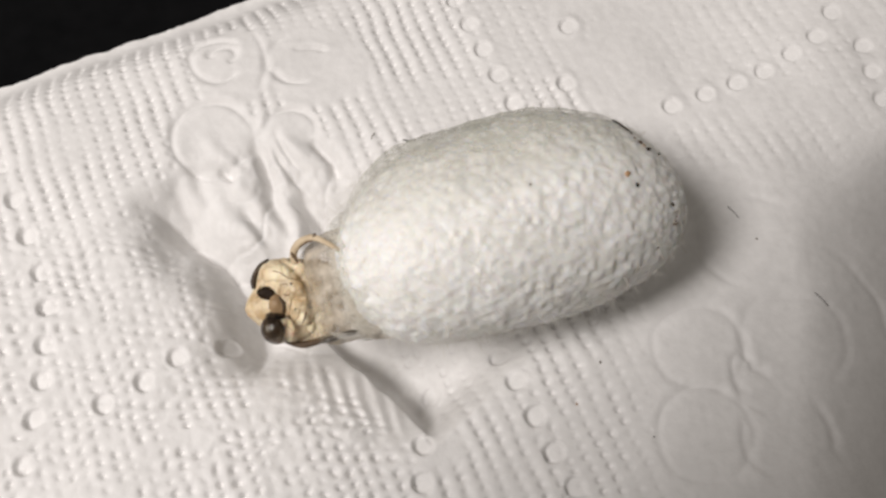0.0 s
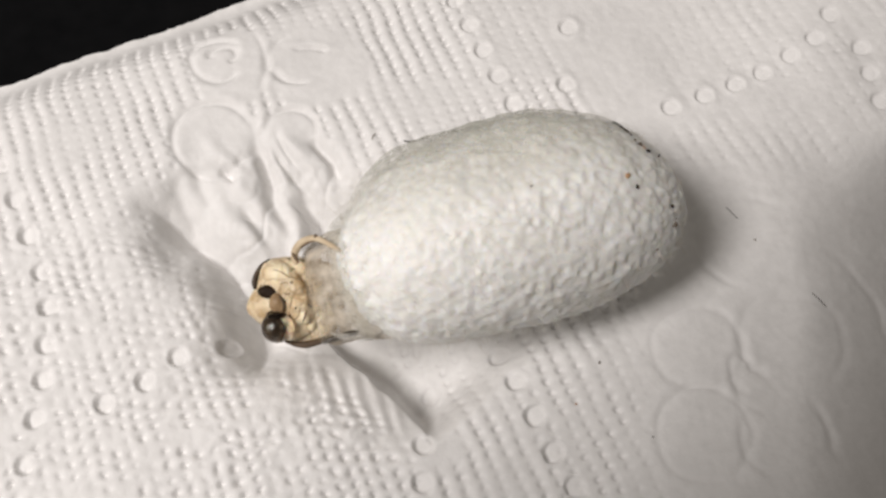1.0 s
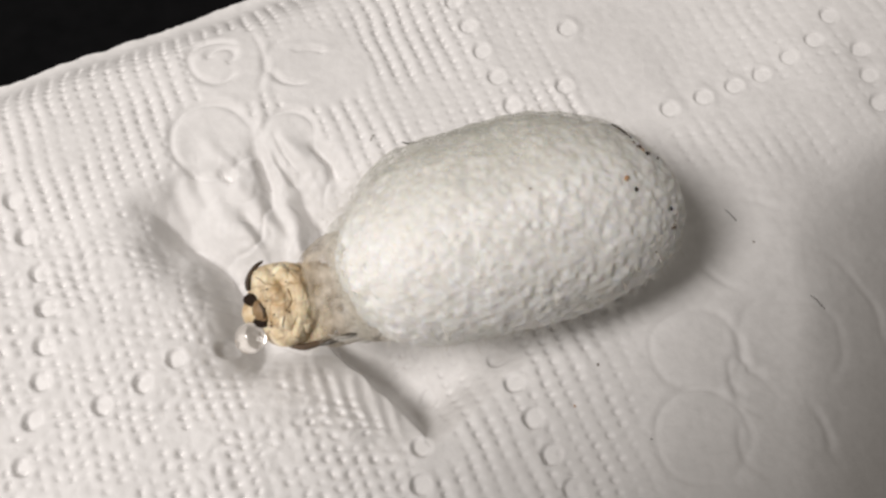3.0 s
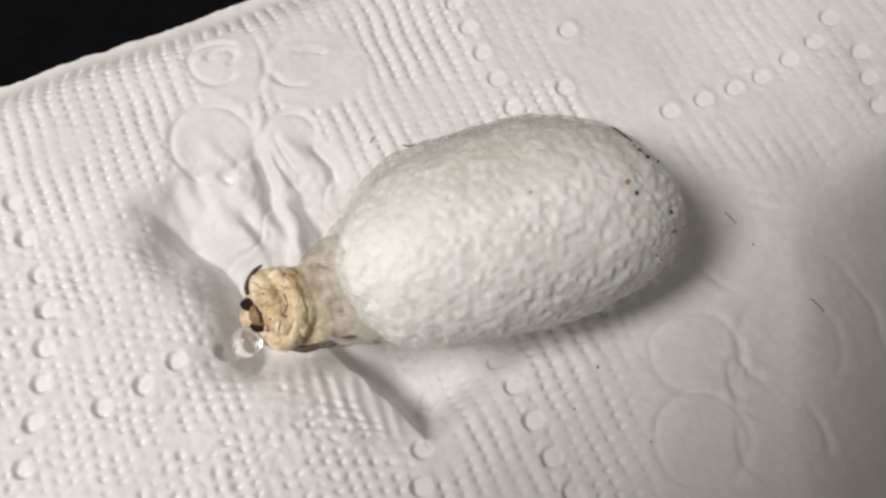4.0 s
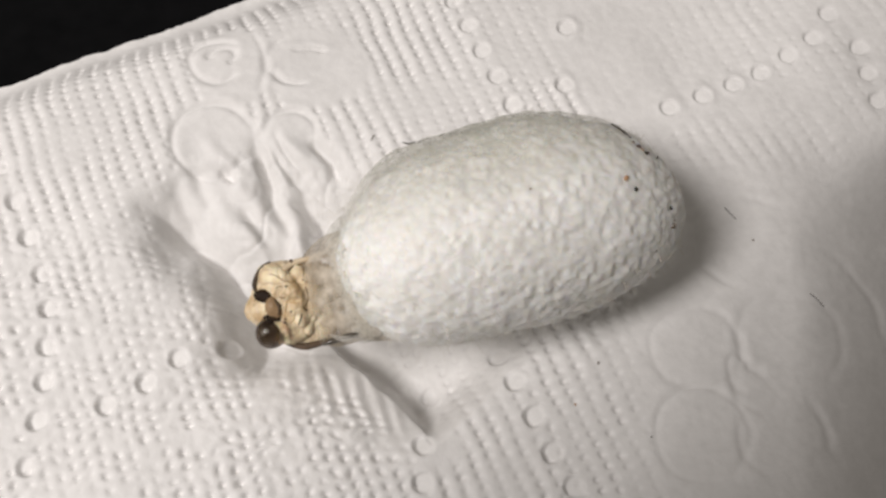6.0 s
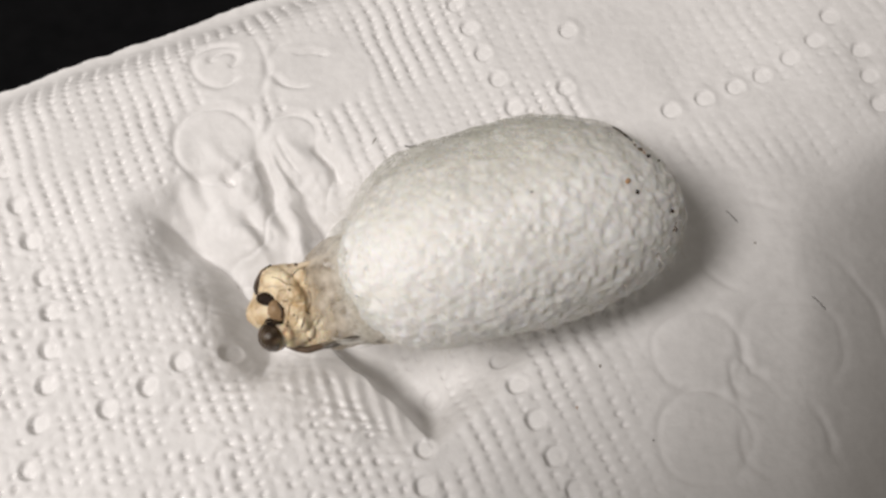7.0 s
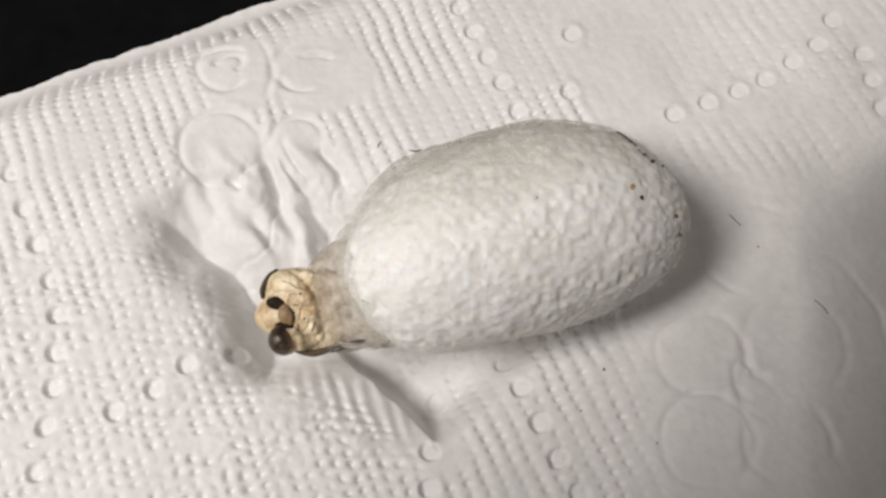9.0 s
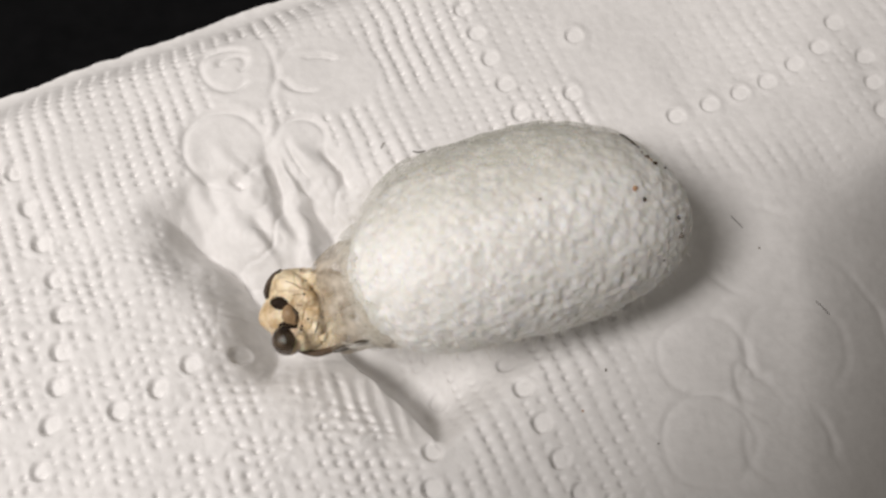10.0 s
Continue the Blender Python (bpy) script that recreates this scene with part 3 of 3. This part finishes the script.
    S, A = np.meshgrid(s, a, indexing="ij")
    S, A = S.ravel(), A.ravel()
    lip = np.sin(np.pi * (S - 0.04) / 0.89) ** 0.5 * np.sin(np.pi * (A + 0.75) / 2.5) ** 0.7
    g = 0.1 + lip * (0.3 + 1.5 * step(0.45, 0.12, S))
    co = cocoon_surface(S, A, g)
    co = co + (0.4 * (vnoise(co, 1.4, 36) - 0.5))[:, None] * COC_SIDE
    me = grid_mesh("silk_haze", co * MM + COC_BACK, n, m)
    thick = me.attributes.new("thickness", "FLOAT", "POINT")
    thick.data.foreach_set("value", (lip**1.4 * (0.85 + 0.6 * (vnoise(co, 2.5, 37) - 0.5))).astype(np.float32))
    part("silk_haze", me, HALO, cocoon, "thin haze of silk, greyed to shade the flank")


make_floss()


def fleck(parent, at, size, mat, name, seed, flat=0.4):
    me = lump(name, at, (size, size * 0.7, size * flat), 0.35, size * 0.8, seed, rings=10, sides=14, turn=seed * 37 % 180)
    if parent is cocoon:
        me.transform(Matrix.Translation(COC_BACK.tolist()))
    return part(name, me, mat, parent)


def make_flecks():
    for k, (s, a, size, mat) in enumerate((
        (0.797, 1.71, 0.42, RUST), (0.816, 1.84, 0.26, DARK), (0.916, 2.42, 0.44, BROWN), (0.880, 1.19, 0.34, BROWN), (0.893, 1.29, 0.36, DARK),
        (0.929, 1.24, 0.18, DARK), (0.916, 2.14, 0.22, DARK), (0.282, 0.68, 0.22, RUST), (0.534, 1.66, 0.12, BROWN), (0.848, 2.64, 0.24, BROWN),
        (0.886, 1.24, 0.24, RUST), (0.925, 2.35, 0.16, BROWN), (0.870, 1.12, 0.18, BROWN),
    )):
        at = cocoon_surface(np.array([s]), np.array([a]), 0.02)[0]
        fleck(cocoon, at, size * 0.85, mat, "speck", 60 + k)
    ss = np.linspace(0.846, 0.867, 9)
    line = cocoon_surface(ss, np.linspace(0.66, 1.06, 9), 0.10)
    ob = part("dark_thread", tube("dark_thread", line * MM + COC_BACK, np.full(9, 0.10) * MM, 6), DARK, cocoon, "dark strand stuck to the silk")
    part("dark_thread", tube("dark_thread", np.array(((-3.9, 7.9, 9.3), (-3.3, 7.7, 9.4), (-2.6, 7.9, 9.4))) * MM + COC_BACK, np.array((0.07, 0.09, 0.06)) * MM, 6), DARK, cocoon, "dark strand caught in the floss")
    part("dark_thread", tube("dark_thread", np.array(((-7.5, 10.9, 4.0), (-7.35, 11.2, 4.2), (-7.1, 11.6, 4.1))) * MM + COC_BACK, np.array((0.05, 0.07, 0.05)) * MM, 6), BROWN, cocoon, "brown strand caught in the floss")
    # the second strand draws the dark line of a faint crease in the sheet
    for name, pts, r in (("hair", ((38.2, -5.2), (38.8, -5.8), (39.5, -6.7)), 0.04), ("hair", ((30.4, 4.5), (30.9, 3.9), (31.5, 3.1)), 0.04)):
        x, y = np.array(pts).T
        lift = swell(x, y)
        z = towel_height(x.copy(), y.copy()) + lift + 0.10
        x, y = x - lift * x / 90.6, y - lift * (y + 36.9) / 90.6
        tagged(part("hair", tube("hair", np.stack([x, y, z], 1) * MM, np.full(3, r) * MM, 6), DARK), "short dark hair or drawn crease on the paper towel", "hair", "hairs on the towel")
    for k, (x, y, size, mat) in enumerate(((15.8, -12.5, 0.16, BROWN), (13.3, -16.6, 0.14, RUST), (33.0, 0.7, 0.12, BROWN), (20.5, -20.0, 0.10, DARK))):
        lift = float(swell(np.array([x]), np.array([y]))[0])
        z = float(towel_height(np.array([x]), np.array([y]))[0]) + lift + 0.05
        x, y = x - lift * x / 90.6, y - lift * (y + 36.9) / 90.6
        ob = fleck(None, (x, y, z), size, mat, "crumb", 90 + k)
        tagged(ob, "tiny brown crumb lying on the paper towel", "crumb", "crumbs on the towel")


make_flecks()

# ---- moth ----
HEAD_AT = (-0.0154, -0.0081, 0.0065)
moth = new("silk_moth")
tagged(moth, "cream and brown silk moth pushing its head out of the cocoon", "moth")
moth.matrix_world = pose(*HEAD_AT, 22, 0, 0)


def ml(x, y, z):
    return (np.array((x, y, z), float) * MM).tolist()


def cord(name, pts, radii, mat, label="", sides=10, parent=None):
    return part(name, tube(name, np.array(pts) * MM, np.array(radii) * MM, sides), mat, parent or moth, label)


FACE = []


def on_face(x, y, up=0.0):
    """The place on the front of the head at x, y in mm."""
    co = FACE[0]
    k = ((co[:, 0] - x) ** 2 + (co[:, 1] - y) ** 2).argmin()
    return np.array((x, y, co[k, 2] + up))


def make_face():
    """One smooth head: an egg with soft swellings and creases. Lengths in mm."""
    rings, sides = 170, 200
    th = np.linspace(np.pi - 1e-4, 1e-4, rings)
    ph = np.linspace(0, 2 * np.pi, sides, endpoint=False)
    T, P = np.meshgrid(th, ph, indexing="ij")
    d = np.stack([np.sin(T) * np.cos(P), np.sin(T) * np.sin(P), np.cos(T)], -1).reshape(-1, 3)
    co = d * np.array((3.75, 4.1, 2.9))
    grow = np.zeros(len(co))
    # swellings: place, height, width
    for x, y, z, high, wide in (
        (-0.6, 2.6, 2.2, 0.45, 1.3), (-2.3, 2.6, 0.5, 0.55, 1.4), (-3.0, -0.7, 0.8, 0.55, 1.1), (0.9, 1.0, 2.7, 0.50, 0.8), (1.5, -0.2, 2.5, 0.35, 0.7), (-2.4, -0.5, 1.7, 0.45, 1.3), (1.6, -1.6, 2.2, 0.40, 0.9), (1.2, 3.2, 1.4, 0.35, 0.8),
        (2.6, 1.6, 1.4, 0.35, 0.8), (2.8, -0.6, 1.4, 0.30, 0.8), (0.4, -3.2, 1.4, 0.30, 0.9), (0.2, 2.0, 2.5, 0.25, 0.5), (-1.8, 2.9, 1.5, 0.25, 0.7), (2.2, -2.6, 1.2, 0.3, 0.7),
    ):
        q = np.array((x, y, z)) / np.linalg.norm(np.array((x, y, z)) / np.array((3.75, 4.1, 2.9)))
        grow += high * np.exp(-(((co - q) ** 2).sum(1)) / wide**2)
    # creases: from, to, depth, width
    for a, b, deep, wide in (
        ((0.1, 0.5, 2.8), (1.3, 0.35, 2.7), 0.40, 0.22), ((-0.4, 3.6, 1.4), (1.4, 2.3, 2.2), 0.40, 0.26), ((1.4, 2.3, 2.2), (2.3, 0.4, 2.0), 0.40, 0.26), ((2.3, 0.4, 2.0), (2.3, -1.3, 1.9), 0.35, 0.26),
        ((0.3, -2.2, 2.3), (1.7, -2.6, 1.8), 0.35, 0.25), ((-0.2, -1.0, 2.7), (-0.4, 1.3, 2.7), 0.30, 0.25), ((3.0, 1.8, 0.6), (3.2, -1.2, 0.6), 0.35, 0.25), ((0.0, 3.9, 0.4), (2.2, 3.0, 0.5), 0.3, 0.25),
        ((-2.6, 1.2, 1.6), (-1.0, 1.9, 2.3), 0.25, 0.25), ((1.7, -1.0, 2.3), (2.7, -1.9, 1.3), 0.3, 0.2),
    ):
        a, b = np.array(a), np.array(b)
        k = np.clip(((co - a) @ (b - a)) / ((b - a) @ (b - a)), 0, 1)
        near = ((co - a - k[:, None] * (b - a)) ** 2).sum(1)
        grow -= 0.7 * deep * np.exp(-near / wide**2 * 0.6)
    # wrinkles of the loose skin, along the neck
    n1 = vnoise(co * np.array((1.3, 0.6, 1.0)), 1.0, 81)
    n2 = vnoise(co * np.array((1.0, 0.7, 1.2)) + 5.0, 0.62, 82)
    loose = step(-1.5, 1.5, co[:, 0])
    grow -= (0.08 + 0.12 * loose) * np.exp(-(((n1 - 0.5) / 0.07) ** 2)) + 0.07 * loose * np.exp(-(((n2 - 0.5) / 0.08) ** 2))
    grow += 0.16 * (vnoise(co, 1.2, 41) - 0.5) + 0.10 * (vnoise(co, 0.5, 43) - 0.5)
    co = co + d * grow[:, None] + np.array((0.85, 0.1, -0.6))
    FACE.append(co[co[:, 2] > 0])
    return part("head", grid_mesh("head", co * MM, rings, sides, wrap=True), CREAM, moth, "cream creased head with tan folds")


def make_moth():
    head = make_face()
    part("eye", lump("eye", (-0.98, 0.83, 1.98), (0.90, 0.62, 0.38), 0.14, 0.7, 45, turn=-5), DARK, head, "black eye")
    part("palp", lump("palp", (-0.10, -0.2, 2.1), (0.70, 1.02, 0.48), 0.2, 0.6, 46, turn=28), TAN, head, "tan palp")
    cord("palp_rim", ((0.0, 0.6, 2.25), (0.42, 0.25, 2.4), (0.66, -0.35, 2.38), (0.5, -0.95, 2.25)), (0.06, 0.12, 0.15, 0.10), SHADE, "dark rim of the palp", parent=head)
    part("mouth", lump("mouth", (-0.2, -1.3, 1.95), (1.0, 0.62, 0.45), 0.16, 0.7, 47, turn=6), DARK, head, "dark mouth")
    chin = part("chin", lump("chin", (-0.78, -2.90, 1.6), (0.84, 0.95, 0.9), 0.03, 0.8, 48), CHIN, head, "dark brown wet tongue in the drop")
    drop = part("fluid_drop", lump("fluid_drop", (-0.32, -2.80, 2.25), (1.5, 1.5, 1.4), 0.0, 1, 49, rings=60, sides=80), WATER, head, "clear round drop of fluid")
    # dark margins of the head shield
    rim = cord("shield_rim", ((-1.1, 4.05, 0.5), (-1.8, 3.5, 0.6), (-2.3, 2.75, 0.7), (-2.5, 1.9, 0.8), (-2.4, 1.2, 0.95)), (0.10, 0.22, 0.24, 0.30, 0.18), SHADE, "dark rim of the head shield")
    cord("wing_edge", ((0.2, -3.75, 0.2), (1.3, -4.0, 0.4), (2.5, -4.05, 0.7), (4.2, -3.5, 1.5), (5.6, -2.8, 2.6)), (0.10, 0.30, 0.36, 0.30, 0.2), SHADE, "dark folded wing edge")
    # sheath of pale skin that the head turns in
    part("thorax", lump("thorax", (2.4, -0.1, -1.35), (3.4, 4.3, 2.8), 0.08, 1.5, 140, folds=0.05, fold_way=(1, 0.1, 0), fold_size=0.9, rings=60, sides=80), CREAM, moth, "pale beige skin behind the head")
    rng = np.random.default_rng(8)
    for k in range(8):
        x, y = rng.uniform(0.4, 3.4), rng.uniform(-2.8, 3.0)
        part("dark_spot", lump("dark_spot", on_face(x, y), (0.13, 0.10, 0.08), 0.3, 0.2, 70 + k, rings=10, sides=12), DARK, head)
    for pts, r, mat in (
        (((0.55, 0.80), (0.9, 0.66), (1.2, 0.78)), 0.09, TAN), (((2.55, 2.4), (3.0, 1.5), (3.15, 0.6), (2.9, -0.2)), 0.10, TAN), (((2.7, -0.8), (2.5, -1.6), (2.1, -2.2)), 0.09, BROWN),
        (((-0.5, 2.95), (0.3, 2.75), (1.0, 2.3), (1.5, 2.2)), 0.06, TAN), (((-1.7, 1.6), (-1.95, 0.9), (-1.9, 0.3)), 0.06, TAN), (((0.2, 1.6), (0.8, 1.75), (1.5, 1.5)), 0.05, TAN),
    ):
        n = len(pts)
        cord("skin_line", [on_face(x, y, -0.3 * r) for x, y in pts], np.full(n, r) * (0.6 + 0.4 * np.sin(np.linspace(0.3, 2.8, n))), mat, "brown line between folds of skin", 8, head)
    # shiny wet threads beside the wing edge
    for k in range(4):
        y = -2.6 - 0.13 * k
        cord("wet_thread", ((4.9 + 0.15 * k, y, 3.6), (6.2, y - 0.12, 4.5), (7.6 + 0.3 * (k % 3), y - 0.05 - 0.06 * (k % 2), 4.5)), (0.012, 0.03, 0.012), WET, "shiny wet silk thread", 6)
    part("wing_tip", lump("wing_tip", (6.0, -3.05, 2.7), (2.1, 0.30, 0.5), 0.2, 0.8, 130, turn=17), WING, moth, "dark folded wing tip")
    # foreleg
    leg = cord("foreleg", ((1.5, 3.5, 0.9), (1.36, 4.6, 1.2), (1.85, 5.42, 1.6), (2.6, 5.88, 2.0), (3.57, 6.05, 2.6), (4.91, 5.52, 3.6), (6.39, 4.70, 4.8)),
               (0.30, 0.36, 0.40, 0.38, 0.30, 0.25, 0.17), LEG, "thin translucent tan foreleg", 14)
    part("claw", tube("claw", np.array(((6.3, 4.75, 4.8), (6.55, 4.55, 4.98), (6.75, 4.36, 4.95))) * MM, np.array((0.14, 0.16, 0.09)) * MM), BROWN, leg, "dark claw")
    part("joint", lump("joint", (3.57, 6.22, 2.75), (0.20, 0.24, 0.2), 0.1, 0.3, 88, rings=12, sides=16), BROWN, leg, "brown joint")
    for pts, r in ((((3.5, 5.78, 2.85), (2.7, 5.58, 2.4), (2.0, 5.1, 2.05)), (0.05, 0.10, 0.05)), (((1.2, 4.7, 1.6), (1.45, 4.3, 1.8), (1.88, 3.75, 1.9)), (0.07, 0.15, 0.07))):
        part("shin_line", tube("shin_line", np.array(pts) * MM, np.array(r) * MM, 6), BROWN, leg, "brown line along the leg")
    return head, leg, chin, drop, rim


head, foreleg, chin, drop, rim = make_moth()


# ---- an unseen phone behind the lens, added and turned to shade the sheet ----
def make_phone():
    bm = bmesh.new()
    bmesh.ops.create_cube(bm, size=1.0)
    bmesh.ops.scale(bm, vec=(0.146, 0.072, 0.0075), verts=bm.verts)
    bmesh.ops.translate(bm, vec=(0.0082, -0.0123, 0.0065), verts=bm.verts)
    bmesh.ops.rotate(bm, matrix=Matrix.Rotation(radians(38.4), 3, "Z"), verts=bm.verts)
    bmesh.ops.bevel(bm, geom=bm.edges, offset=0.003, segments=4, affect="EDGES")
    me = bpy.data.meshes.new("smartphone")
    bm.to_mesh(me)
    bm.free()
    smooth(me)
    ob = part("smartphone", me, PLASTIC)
    return tagged(ob, "dark slim smartphone, unseen, added to shade the paper towel", "phone")


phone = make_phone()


# ---- what moves ----
def motions():
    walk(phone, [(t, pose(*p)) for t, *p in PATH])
    # seconds, turn to the side, lean, shift in mm
    rows = []
    for t, turn, lean, dx, dy in (
        (0.0, 0, 0, 0, 0), (0.5, 0, 0, 0, 0), (1.0, 2, 0, 0, 0.15), (1.5, 5, 0, -0.05, 0.3), (2.0, 5, 0, -0.05, 0.3), (2.2, 9, 2, -0.2, 0.2), (2.5, 24, 4, -0.5, 0.1),
        (2.7, 27, 5, -0.6, -0.1), (3.8, 29, 6, -0.8, -0.4), (4.0, 30, 6, -0.95, -0.45), (4.5, 32, 7, -1.5, -0.5), (5.0, 31, 8, -1.35, -0.5), (5.2, 29, 7, -1.1, -0.4), (5.4, 24, 4, -0.7, -0.2), (5.6, 17, 3, -0.75, 0), (5.7, 12, 2, -0.4, 0),
        (6.8, 3, 0, -0.2, 0), (7.0, 4, 0, -0.25, 0), (7.5, 0, 0, 0, 0), (8.5, 0, 0, 0, 0), (10.0, 0, 0, 0, 0),
    ):
        rows.append((t, pose(dx * MM, dy * MM, 0) @ pose(0, 0, 0, 0, -turn, lean)))
    walk(head, rows)
    # the chin is drawn in under the face while the drop swings free of it
    out, inside = pose(0, 0, 0), pose(0.0020, 0.0022, -0.0022)
    near, late = pose(0.0003, 0.0004, 0), pose(0.0001, 0.0002, 0)
    walk(chin, [(0.0, near), (2.1, near), (2.5, inside), (5.4, inside), (5.7, late), (10.0, late)])
    walk(rim, [(0.0, out), (2.0, out), (2.5, pose(-0.0003, 0.0001, 0)), (4.0, pose(-0.0006, -0.0001, 0)), (5.0, pose(-0.0006, -0.0001, 0)), (5.7, out), (10.0, out)])
    walk(drop, [(0.0, near), (2.1, near), (2.5, pose(-0.0006, 0.0001, 0)), (3.8, pose(-0.0012, 0.0001, 0)), (4.2, pose(-0.0011, 0.0002, 0)), (4.5, pose(-0.0009, 0.0005, 0)), (5.0, pose(-0.0005, -0.0002, 0)),
                (5.4, pose(-0.0005, 0, 0)), (5.7, late), (10.0, late)])
    # the foreleg: seconds, shift of its knee in mm, turn in the face's plane, dip of the claw
    knee = pose(3.57 * MM, 6.05 * MM, 2.6 * MM)
    rows = []
    for t, dx, dy, dz, turn, dip in (
        (0.0, 0, 0, 0, 0, 0), (1.0, 0, 0, 0, 0, 0), (1.5, -0.3, 0.3, 0, 5, 0), (2.0, -0.4, 0.3, 0, 6, 0), (2.1, -0.9, 0.1, 0, 12, 0), (2.2, -2.4, -0.5, 0, 22, 2), (2.3, -3.0, -1.4, -0.1, 20, 8), (2.4, -3.6, -2.3, -0.3, 16, 16),
        (2.5, -3.8, -2.8, -0.7, 14, 24), (2.7, -3.6, -3.2, -1.8, 14, 30), (3.8, -2.4, -3.4, -3.4, 20, 30), (5.0, -2.6, -2.6, -3.0, 30, 34), (5.2, -2.9, -2.0, -1.7, 30, 38), (5.4, -3.0, -2.0, -1.6, 30, 40), (5.7, -2.8, -2.1, -1.6, 33, 40),
        (6.8, -2.3, -2.2, -1.7, 34, 36), (7.0, -2.2, -2.2, -1.7, 33, 35), (7.5, -1.2, -2.6, -1.6, 6, 16), (8.5, -1.1, -2.6, -1.6, 3, 15), (10.0, -0.9, -2.6, -1.6, 0, 15),
    ):
        rows.append((t, pose(dx * MM, dy * MM, dz * MM) @ knee @ pose(0, 0, 0, 0, dip, turn) @ knee.inverted()))
    walk(foreleg, rows)


motions()
